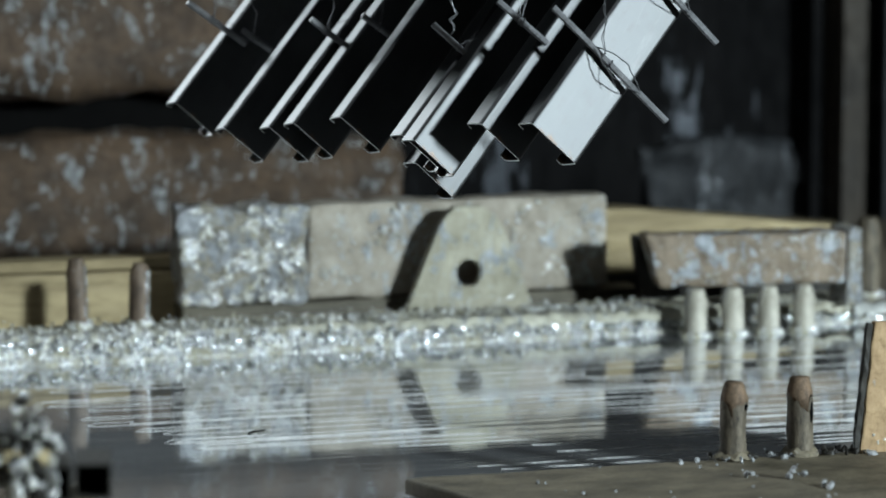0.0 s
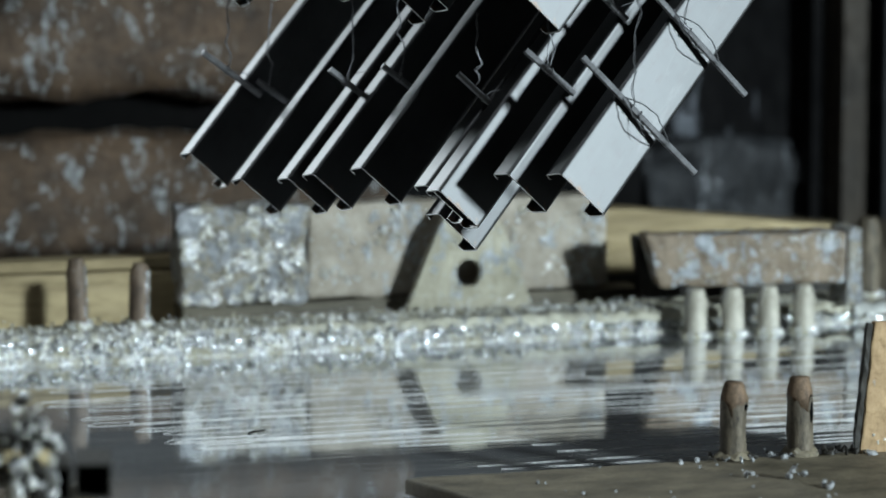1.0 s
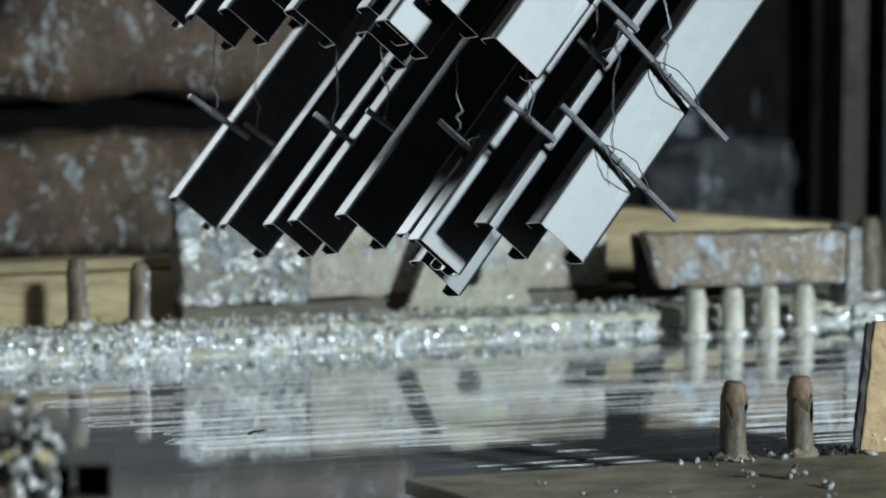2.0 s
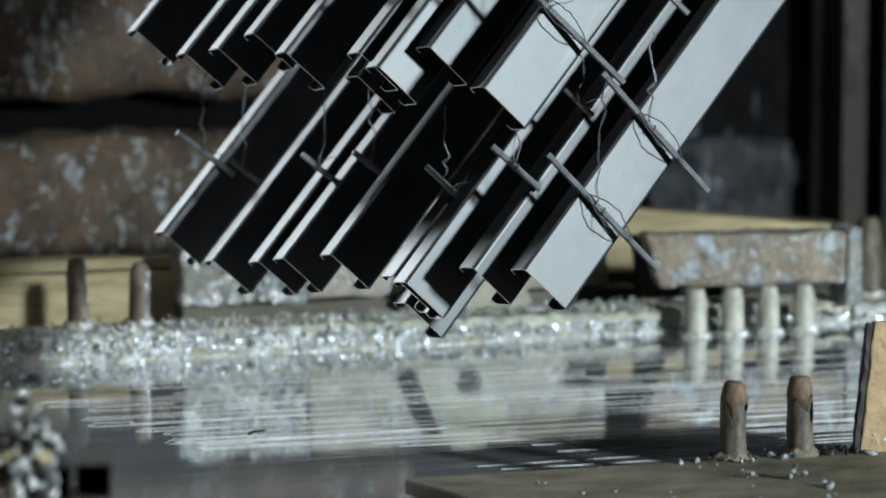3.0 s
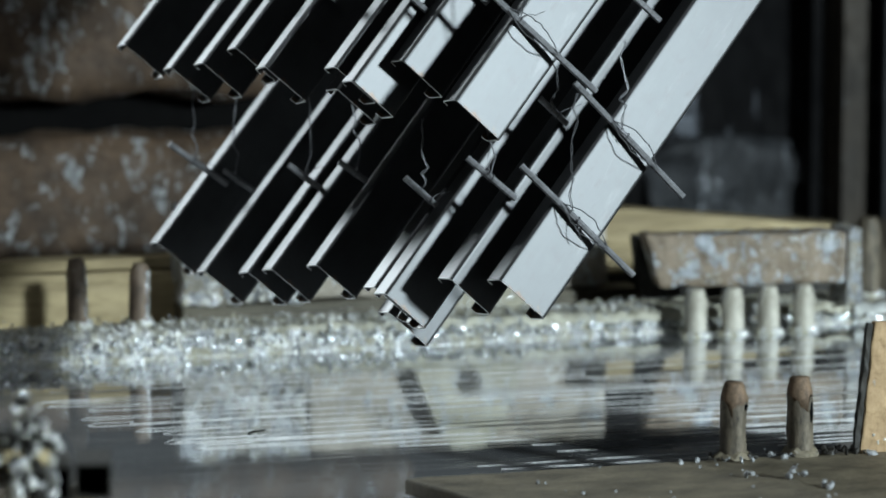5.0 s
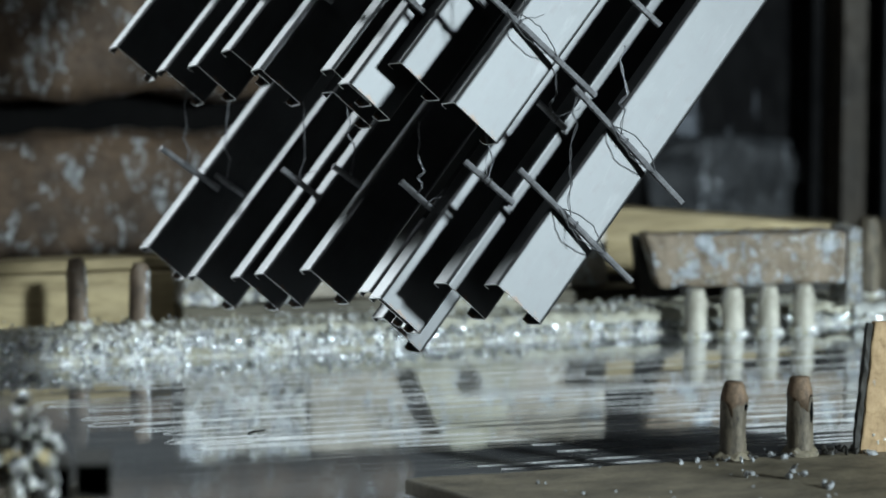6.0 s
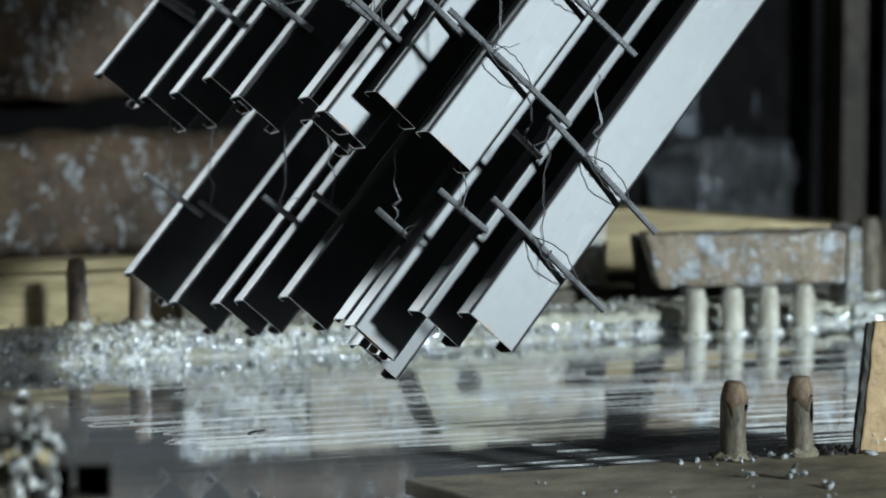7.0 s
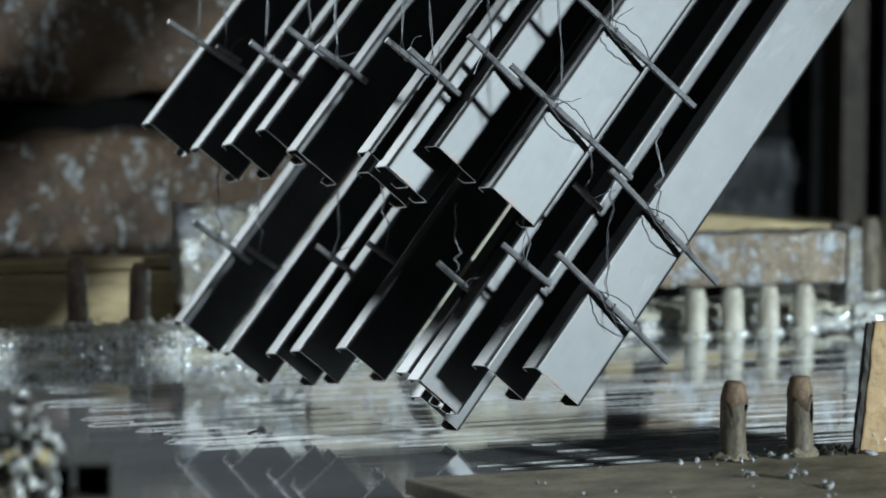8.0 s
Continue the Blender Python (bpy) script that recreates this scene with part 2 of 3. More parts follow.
# ---- the setting ----
def build_setting():
    bm = box(bmesh.new(), -3, 8, 4.4, 6.36, -0.03, 0.0)
    setting("water", bm, ZINC, "mirror-bright bath of molten zinc in the kettle", "zinc bath")
    bm = box(bmesh.new(), -12, 14, -9, 16, -0.75, -0.6)
    setting("floor", bm, HALL, "dark concrete floor of the galvanizing hall", "floor")
    for name, b in (("wall_south", (-12, 14, -9.2, -9, -0.6, 7)), ("wall_north", (-12, 14, 16, 16.2, -0.6, 7)),
                    ("wall_west", (-12.2, -12, -9, 16, -0.6, 7)), ("wall_east", (14, 14.2, -9, 16, -0.6, 7))):
        setting(name, box(bmesh.new(), *b), HALL, "dark sheet wall of the galvanizing hall", "wall")
    setting("ceiling", box(bmesh.new(), -12, 14, -9, 16, 7, 7.2), HALL, "dark roof of the galvanizing hall", "ceiling")
    # kettle edges
    setting("kettle_rim_front", box(bmesh.new(), -3, 8, 3.7, 4.6, -0.6, 0.036, 0.006), LEDGE, "front steel rim of the zinc kettle", "kettle rim")
    setting("kettle_rim_back", box(bmesh.new(), -3, 8, 6.28, 6.4, -0.6, 0.045, 0.006), LEDGE, "back steel rim of the zinc kettle", "kettle rim")
    setting("deck", box(bmesh.new(), -3, 8, 6.405, 8.9, -0.6, -0.02), LEDGE, "dusty deck behind the zinc kettle", "deck")
    # hood wall behind the kettle, two rusty courses with a recess between them
    for z0, z1, y, s in ((-0.03, 0.352, 7.31, 1.0), (0.436, 1.0, 7.23, 5.0)):
        setting("wall_hood", rough_box(-1.5, 2.16, y, y + 0.25, z0, z1, 0.05, 0.024, 0.085, s, 5), WALL,
                "rust-brown hood wall spattered with frozen zinc", "wall", True)
    # near-black backing paints in the shade of the gap between the courses
    setting("wall_recess_shade", box(bmesh.new(), -1.5, 2.14, 7.42, 7.62, -0.02, 0.95), DEEP, "backing box painted near-black for the shade between hood wall courses", "wall")
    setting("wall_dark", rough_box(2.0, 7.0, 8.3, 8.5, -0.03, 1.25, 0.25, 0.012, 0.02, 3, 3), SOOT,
            "panel behind the kettle painted near-black for the unlit wall, with pale drips", "wall", True)
    setting("wall_panel", rough_box(3.12, 3.62, 8.26, 8.33, -0.1, 0.2, 0.03, 0.05, 0.012, 3, 11), PALE_PANEL,
            "pale grey dusty panel low on the dark wall", "wall", True)


def post(x, y, w, h, material, label):
    t = thing("steel_post", label, "post", "posts behind the kettle")
    t.location = (x, y, -0.02)
    bm = box(bmesh.new(), -w / 2, w / 2, -0.02, 0.02, 0, h, 0.004)
    part("flange", bm, material, t)
    part("web", box(bmesh.new(), -0.006, 0.006, 0.02, 0.12, 0, h), material, t)
    part("flange", box(bmesh.new(), -w / 2, w / 2, 0.12, 0.15, 0, h, 0.004), material, t)


def crust(x0, x1, y0, y1, base, high, seed, name, label, nx, ny):
    """A ridge of frozen dross along the rim."""
    bm = bmesh.new()
    grid = []
    for i in range(nx + 1):
        row = []
        for j in range(ny + 1):
            u, v = i / nx, j / ny
            x, y = x0 + u * (x1 - x0), y0 + v * (y1 - y0)
            p = Vector((x * 14, y * 14, seed))
            n = 0.7 * noise.noise(p) + 0.6 * noise.noise(p * 3.1) + 0.6 * noise.noise(p * 8.5)
            shore, low = 0.055 + 0.035 * (x - 1.0), 1.0 - 0.22 * max(0.0, x - 1.0)
            swell = math.sin(math.pi * min(1, v * 1.15 + 0.0)) ** 0.6 if v < 0.87 else 0.0
            z = base + 0.05 * low * min(1, max(0, (y - y0) / 0.05)) + low * swell * (high * (0.5 + 0.5 * noise.noise(Vector((x * 2.5, 0, seed)))) + (0.017 - 0.009 * v) * n)
            row.append(bm.verts.new((x, y + shore + 0.012 * noise.noise(p * 1.7 + Vector((9, 0, 0))), z if 0 < j < ny else (base - 0.03 if j == 0 else base + 0.04))))
        grid.append(row)
    for a, b in zip(grid, grid[1:]):
        for j in range(ny):
            bm.faces.new((a[j], b[j], b[j + 1], a[j + 1]))
    ob = finish(name, bm, DROSS)
    return tagged(ob, label, "dross", kind="stuff")


def flakes(name, label, count, place, size, seed, material):
    """Loose frozen zinc flakes and drops."""
    rnd = random.Random(seed)
    bm = bmesh.new()
    for _ in range(count):
        p = Vector(place(rnd))
        s = size * rnd.uniform(0.4, 1.3)
        m = Matrix.LocRotScale(p, Euler([rnd.uniform(0, 6.3) for _ in range(3)]), (s * rnd.uniform(0.6, 1.6), s, s * rnd.uniform(0.3, 0.8)))
        vs = bmesh.ops.create_icosphere(bm, subdivisions=1, radius=1, matrix=m)["verts"]
        for v in vs:
            v.co += s * 0.35 * noise.noise_vector(v.co * 90 + Vector((seed, 0, 0)))
    return tagged(finish(name, bm, material), label, "dross", kind="stuff")


def lumps(parent, x0, x1, y, z0, z1, count, size, seed):
    """Frozen zinc clinging to a face, thicker in clusters."""
    rnd = random.Random(seed)
    bm = bmesh.new()
    made = 0
    while made < count:
        x, z = rnd.uniform(x0, x1), rnd.uniform(z0, z1)
        if noise.noise(Vector((x * 22, seed, z * 22))) < rnd.uniform(-0.2, 0.5):
            continue
        made += 1
        s = size * rnd.uniform(0.35, 1.4)
        m = Matrix.LocRotScale((x, y, z), Euler((0, rnd.uniform(0, 6.3), 0)), (s, s * 0.7, s * rnd.uniform(0.6, 1.8)))
        for v in bmesh.ops.create_icosphere(bm, subdivisions=1, radius=1, matrix=m)["verts"]:
            v.co += s * 0.45 * noise.noise_vector(v.co * 110 + Vector((seed, 0, 0)))
    part("frozen_zinc", bm, DROSS, parent, "bright lumps of frozen zinc")["kind"] = "stuff"


def drips():
    """Bright runs and beads of zinc frozen down the front of the rim."""
    rnd = random.Random(31)
    bm = bmesh.new()
    for _ in range(2800):
        x = rnd.uniform(0.75, 2.9)
        z = rnd.triangular(-0.004, 0.05, 0.02) * (1.0 - 0.22 * max(0.0, x - 1.0)) * (0.6 if x > 2.42 else 1.0)
        if noise.noise(Vector((x * 9, z * 40, 2))) < rnd.uniform(-0.5, 0.35):
            continue
        s = 0.004 * rnd.uniform(0.35, 1.5)
        m = Matrix.LocRotScale((x, 6.203 + 0.035 * (x - 1.0) + 0.5 * z + rnd.gauss(0, 0.005), z), Euler((rnd.gauss(0.2, 0.5), rnd.gauss(0, 0.5), rnd.uniform(0, 6.3))), (s, s, s * rnd.uniform(0.8, 2.6)))
        for v in bmesh.ops.create_icosphere(bm, subdivisions=1, radius=1, matrix=m)["verts"]:
            v.co += s * 0.4 * noise.noise_vector(v.co * 120)
    tagged(finish("zinc_runs", bm, BRIGHT), "bright beads and runs of frozen zinc down the kettle rim", "dross", kind="stuff")


def pin(x, y, z, radius, height, material, label, group, lean=(0, 0), crusted=DROSS, rusty_tip=False, spatter=0):
    t = thing("guide_pin", label, "pin", group)
    t.matrix_basis = pose(x, y, z, lean[0], lean[1], 0)
    bm = bmesh.new()
    zs = [(-0.03, 1.06), (0.0, 1.05), (0.02, 1.0), (0.3 * height, 1.0), (0.6 * height, 0.98), (0.76 * height, 0.97), (0.82 * height, 0.93), (0.95 * height, 0.76), (0.985 * height, 0.71), (height, 0.6)]
    tube(bm, [(0, 0, q) for q, _ in zs], [radius * r for _, r in zs], 20)
    for v in bm.verts:
        v.co += 0.0026 * noise.noise_vector(v.co * 38 + Vector((x * 7, y, 0)))
    part("shaft", bm, material, t, smooth=True)
    if rusty_tip:
        bm = bmesh.new()
        tip = [(q, w * 1.006 + 0.006) for q, w in zs if q > 0.7 * height]
        tube(bm, [(0, 0, 0.72 * height)] + [(0, 0, q + 0.001) for q, _ in tip], [radius * 0.97] + [radius * w for _, w in tip], 20)
        for v in bm.verts:
            v.co += 0.0026 * noise.noise_vector(v.co * 38 + Vector((x * 7, y, 0)))
            if v.co.z < 0.75 * height:
                v.co.z -= 0.045 * noise.noise(v.co * 75)
        part("tip", bm, RUST_TIP, t, "chamfered tip with a brown rust bloom", smooth=True)
    if spatter:
        rnd = random.Random(spatter)
        bm = bmesh.new()
        for _ in range(spatter):
            a, z, q = radians(rnd.gauss(-28, 22)), height * rnd.random() ** 1.4 * 0.9, rnd.uniform(0.0012, 0.004)
            bmesh.ops.create_icosphere(bm, subdivisions=1, radius=1, matrix=Matrix.LocRotScale((radius * 0.99 * math.cos(a), radius * 0.99 * math.sin(a), z), Euler((0, 0, a)), (q * 0.5, q, q * rnd.uniform(0.8, 2.2))))
        part("zinc_spatter", bm, BRIGHT, t, "bright frozen zinc spatter")["kind"] = "stuff"
    if crusted:
        bm = bmesh.new()
        bmesh.ops.create_icosphere(bm, subdivisions=3, radius=1, matrix=Matrix.LocRotScale((0, 0, 0), None, (radius * 1.5, radius * 1.3, 0.016)))
        for v in bm.verts:
            v.co += 0.005 * noise.noise_vector(v.co * 60 + Vector((x * 11, 0, 0)))
        part("dross_collar", bm, crusted, t, "crust of frozen zinc round the foot")
    return t


def gusset():
    """Triangular bracket plate with a lifting hole."""
    t = thing("gusset_bracket", "pale limed triangular steel bracket with a round hole", "bracket")
    t.location = (2.024, 6.43, -0.02)
    t.scale = (1.02, 1.0, 1.237)
    outline = [(-0.155, 0.0), (0.165, 0.0), (0.15, 0.03), (0.075, 0.19), (0.045, 0.225), (-0.03, 0.228), (-0.062, 0.2), (-0.14, 0.04)]
    bm = bmesh.new()
    n = 24
    hole = [(0.0 + 0.027 * math.cos(k * math.tau / n), 0.112 + 0.024 * math.sin(k * math.tau / n)) for k in range(n)]
    rim_pts = []
    for k in range(n):
        a = k * math.tau / n
        d = Vector((math.cos(a), math.sin(a)))
        best = 9.0
        for (ax, az), (bx, bz) in zip(outline, outline[1:] + outline[:1]):
            p, e = Vector((ax, az - 0.112)), Vector((bx - ax, bz - az))
            den = d.x * e.y - d.y * e.x
            if abs(den) > 1e-9:
                s, w = (p.x * e.y - p.y * e.x) / den, (p.x * d.y - p.y * d.x) / den
                if s > 0 and -1e-6 <= w <= 1 + 1e-6:
                    best = min(best, s)
        rim_pts.append((d.x * best, 0.112 + d.y * best))
    loops = []
    for y in (0.0, 0.025):
        loops.append(([bm.verts.new((x, y, z)) for x, z in rim_pts], [bm.verts.new((x, y, z)) for x, z in hole]))
    for o, h in loops:
        for k in range(n):
            bm.faces.new((o[k], o[(k + 1) % n], h[(k + 1) % n], h[k]))
    for which in (0, 1):
        a, b = loops[0][which], loops[1][which]
        for k in range(n):
            bm.faces.new((a[k], a[(k + 1) % n], b[(k + 1) % n], b[k]))
    part("plate", bm, GUSSET, t)
    lumps(t, -0.13, 0.13, 0.002, 0.05, 0.082, 60, 0.0032, 4)
    part("stiffener", box(bmesh.new(), 0.045, 0.06, 0.027, 0.075, 0.0, 0.16, 0.004), GUSSET, t)


def back_rim_things():
    crust(0.3, 3.0, 6.135, 6.245, 0.0, 0.006, 2.0, "dross_ridge", "silvery frozen zinc dross crusted along the kettle rim", 1000, 36)
    drips()
    for x0, x1, z, m, label in ((0.3, 2.83, 0.047, SHELF, "dull yellow-grey dross layer on the kettle rim"), (2.84, 3.4, 0.04, PALE_SHELF, "smooth pale grey dross layer on the kettle rim")):
        bm = bmesh.new()
        n = int((x1 - x0) / 0.012)
        rows = [[bm.verts.new((x0 + (x1 - x0) * i / n, 6.25 + 0.15 * j / 30, z + 0.009 * noise.noise(Vector((i * 0.22 + x0, j * 0.28, 4))) + 0.007 * noise.noise(Vector((i * 0.7, j * 0.8, 9))) - 0.02 * (j in (0, 30)))) for j in range(31)] for i in range(n + 1)]
        for p, q in zip(rows, rows[1:]):
            for j in range(30):
                bm.faces.new((p[j], q[j], q[j + 1], p[j + 1]))
        tagged(finish("dross_layer", bm, m, True), label, "dross", kind="stuff")
    pin(1.162, 6.325, 0.06, 0.0205, 0.136, RUST_PIN, "rust-brown steel pin with zinc spatter standing on the kettle rim", "pins on the back rim", (0, -1.5), spatter=70)
    pin(1.285, 6.315, 0.06, 0.0205, 0.122, RUST_PIN, "shorter rust-brown steel pin with zinc spatter on the kettle rim", "pins on the back rim", (0, 1.0), spatter=120)
    for x, h in ((2.445, 0.1), (2.528, 0.1), (2.61, 0.1), (2.69, 0.1)):
        pin(x, 6.185, 0.0, 0.0245, h, PALE_PIN, "pale zinc-coated steel pin under the crusted bar", "pins under the crusted bar")
    # timber left
    t = thing("timber_beam", "yellow-brown scorched timber beam lying on the deck behind the pins", "beam", "timbers on the deck")
    part("beam", rough_box(0.4, 1.6, 6.6, 6.68, -0.018, 0.127, 0.1, 0.003, 0.006, 4), WOOD, t)
    t = thing("timber_plank", "grey-brown timber plank lying on the beam", "plank", "timbers on the deck")
    part("plank", rough_box(0.4, 1.6, 6.606, 6.7, 0.131, 0.154, 0.1, 0.003, 0.004, 8), WOOD, t)
    # crusted blocks
    t = thing("refractory_block", "block thickly crusted with silvery frozen zinc", "block", "blocks on the kettle rim")
    part("block", rough_box(1.409, 1.687, 6.5, 6.58, 0.06, 0.27, 0.018, 0.011, 0.012, 1, 16), HEAVY, t)
    lumps(t, 1.415, 1.68, 6.498, 0.065, 0.265, 420, 0.0058, 1)
    t = thing("refractory_block", "long pale brown block spotted with frozen zinc", "block", "blocks on the kettle rim")
    part("block", rough_box(1.69, 2.368, 6.51, 6.6, 0.063, 0.266, 0.03, 0.006, 0.012, 3, 10), BLOCK, t)
    lumps(t, 1.695, 2.36, 6.508, 0.07, 0.26, 230, 0.0044, 2)
    t = thing("support_bar", "dark bar under the blocks", "bar")
    part("bar", rough_box(1.418, 2.446, 6.502, 6.6, -0.019, 0.059, 0.06, 0.003, 0.004, 3), DARK_WOOD, t)
    gusset()
    # right: timber, crusted bar on pins
    t = thing("timber_beam", "pale yellow timber beam behind the crusted bar", "beam", "timbers on the deck")
    bm = rough_box(2.44, 3.07, 6.8, 6.9, 0.05, 0.199, 0.1, 0.002, 0.006, 6)
    for v in bm.verts:
        v.co.z -= max(0, v.co.x - 2.52) * 0.11 * (v.co.z > 0.1)
    part("beam", bm, WOOD, t)
    # black block added where only the deck's shade shows below the beam
    t = thing("beam_shade_block", "black block added under the pale beam for the shade on the deck", "bearer")
    part("bearer", rough_box(2.44, 3.1, 6.795, 6.9, -0.018, 0.048, 0.06, 0.003, 0.004, 7), BLACK_TUBE, t)
    t = thing("crusted_bar", "brown steel bar crusted with frozen zinc resting on pins", "bar")
    bm = rough_box(2.354, 2.795, 6.198, 6.28, 0.095, 0.207, 0.02, 0.006, 0.01, 5, 14)
    for v in bm.verts:
        if v.co.x < 2.4:
            v.co.x += (0.21 - v.co.z) * 0.3
    part("bar", bm, BROWN, t)
    t.matrix_basis = Matrix.Translation((2.795, 6.2, 0)) @ pose(0, 0, 0, 0, 0, -9) @ Matrix.Translation((-2.795, -6.2, 0))
    lumps(t, 2.42, 2.79, 6.197, 0.102, 0.202, 80, 0.0036, 3)
    t = thing("end_plate", "black wedge-shaped plate leaning on the crusted bar", "plate")
    bm = box(bmesh.new(), 2.395, 2.422, 6.41, 6.45, -0.018, 0.186, 0.003)
    for v in bm.verts:
        v.co.x += (0.186 - v.co.z) * (0.45 if v.co.x > 2.41 else 0.12)
    part("plate", bm, BLACK_TUBE, t)
    t = thing("crusted_block", "block edged with bright frozen zinc", "block")
    part("block", rough_box(2.8, 2.84, 6.21, 6.3, 0.045, 0.212, 0.02, 0.006, 0.008, 7, 14), HEAVY, t)
    pin(2.9, 6.32, 0.05, 0.028, 0.17, GREY_PIN, "stout rust-brown pin beside the crusted block", "pins on the back rim")
    flakes("zinc_drops", "bright frozen zinc drops on the kettle rim", 1100,
           lambda r: (r.uniform(0.85, 2.4), 6.26 + abs(r.gauss(0, 0.06)), 0.052 + r.uniform(-0.006, 0.008)), 0.0042, 5, DROSS)


def front_rim_things():
    bm = rough_box(1.344, 3.2, 3.9, 4.6, 0.042, 0.066, 0.04, 0.0022, 0.004, 6, 14)
    for v in bm.verts:
        if v.co.x < 1.5:
            v.co.x += (4.6 - v.co.y) * 0.32
    ledge = thing("ledge_plate", "brown worn steel ledge plate on the front rim", "plate")
    part("plate", bm, LEDGE, ledge)
    first = pin(1.883, 4.6, 0.066, 0.0215, 0.121, GREY_PIN, "rusty grey-brown chamfered steel pin on the front ledge", "pins on the front ledge", (0, 1.0), LEDGE, True)
    second = pin(1.998, 4.6, 0.066, 0.0215, 0.124, GREY_PIN, "rusty grey-brown chamfered steel pin with a dark pit", "pins on the front ledge", (0, -0.5), LEDGE, True)
    # worn pits in the pins' faces, their hollows' shade painted black, and flakes of scale at their feet
    for owner, x, z, w, h in ((second, 0.012, 0.07, 0.0035, 0.018), (first, 0.0135, 0.084, 0.0025, 0.006)):
        bm = bmesh.new()
        bmesh.ops.create_icosphere(bm, subdivisions=2, radius=1, matrix=Matrix.LocRotScale((x, -0.0165, z), None, (w, 0.0045, h)))
        for v in bm.verts:
            v.co += 0.0022 * noise.noise_vector(v.co * 160)
        part("pit", bm, SOOT, owner, "worn pit, the shade of its hollow painted black")
    t = thing("rusty_board", "rust-brown upright board at the kettle edge", "board")
    bm = rough_box(2.094, 2.42, 4.58, 4.596, 0.062, 0.276, 0.012, 0.0022, 0.003, 3, 44)
    for v in bm.verts:
        v.co.x += (v.co.z - 0.06) * 0.1
    part("face", bm, BOARD, t)
    # strip painted black, standing in for the shaded side face
    bm = rough_box(2.083, 2.093, 4.583, 4.594, 0.062, 0.274, 0.012, 0.0024, 0.002, 9, 60)
    for v in bm.verts:
        v.co.x += (v.co.z - 0.06) * 0.1
    part("edge", bm, BLACK_TUBE, t, "ragged edge painted black for the shade on the board's side")
    lumps(t, 2.115, 2.4, 4.579, 0.066, 0.1, 46, 0.003, 6)
    flakes("zinc_crumbs", "grey frozen zinc crumbs scattered on the front ledge", 16,
           lambda r: (r.uniform(1.78, 2.2), 4.6 - abs(r.gauss(0, 0.05)), 0.069), 0.006, 9, CRUMB)
    flakes("dross_crumbs", "dark dross crumbs heaped round the pins", 120,
           lambda r: (r.choice((1.883, 1.994, 2.08)) + r.gauss(0, 0.025), 4.6 + r.gauss(-0.005, 0.012), 0.07), 0.005, 10, BLACK_TUBE)
    flakes("zinc_specks", "pale zinc specks strewn over the front ledge", 26,
           lambda r: (r.uniform(1.45, 2.2), r.uniform(4.25, 4.59), 0.068), 0.0028, 19, CRUMB)
    flakes("zinc_clump", "pale frozen zinc clumps lying on the front ledge", 20,
           lambda r: (lambda c: (c[0] + r.gauss(0, 0.007), c[1] + r.gauss(0, 0.006), 0.069 + abs(r.gauss(0, 0.006))))(r.choice(((1.913, 4.41), (1.913, 4.41), (1.849, 4.44), (1.934, 4.335), (1.94, 4.59)))), 0.0055, 23, CRUMB)
    # clutter at the near corner
    for x, turn in ((0.708, -11), (0.66, -9)):
        t = thing("square_tube", "black square steel tube with its open end showing", "tube", "tubes at the near corner")
        t.matrix_basis = pose(x, 3.77, 0.2585, 0, 0, turn)
        for b in ((-0.022, 0.022, 0, 0.1, 0.019, 0.022), (-0.022, 0.022, 0, 0.1, -0.022, -0.019), (-0.022, -0.019, 0, 0.1, -0.019, 0.019), (0.019, 0.022, 0, 0.1, -0.019, 0.019)):
            part("side", box(bmesh.new(), *b), BLACK_TUBE, t)
        # near-black stopper added for the shade inside the open tube
        part("inner_shade", box(bmesh.new(), -0.019, 0.019, 0.096, 0.1, -0.019, 0.019), SOOT, t)
    t = thing("timber_plank", "brown timber offcut under the square tube", "plank")
    part("plank", rough_box(0.2, 0.655, 3.775, 3.863, 0.281, 0.3, 0.06, 0.003, 0.004, 2), WOOD, t)
    part("plank", rough_box(0.2, 0.71, 3.72, 3.87, 0.02, 0.236, 0.08, 0.003, 0.004, 2), WOOD, t)
    flakes("dross_clinker", "dark dross clinker heaped on the near corner", 130,
           lambda r: (0.615 - abs(r.gauss(0, 0.045)) + r.uniform(0, 0.055), 3.8 + r.gauss(0, 0.03), 0.29 + r.gauss(0, 0.026)), 0.01, 14, BLACK_TUBE)
    flakes("dross_heap", "silvery frozen zinc dross heaped on the near corner", 90,
           lambda r: (0.625 - abs(r.gauss(0, 0.045)) + r.uniform(0, 0.055), 3.79 + r.gauss(0, 0.03), 0.295 + r.gauss(0, 0.026)), 0.008, 12, DROSS)


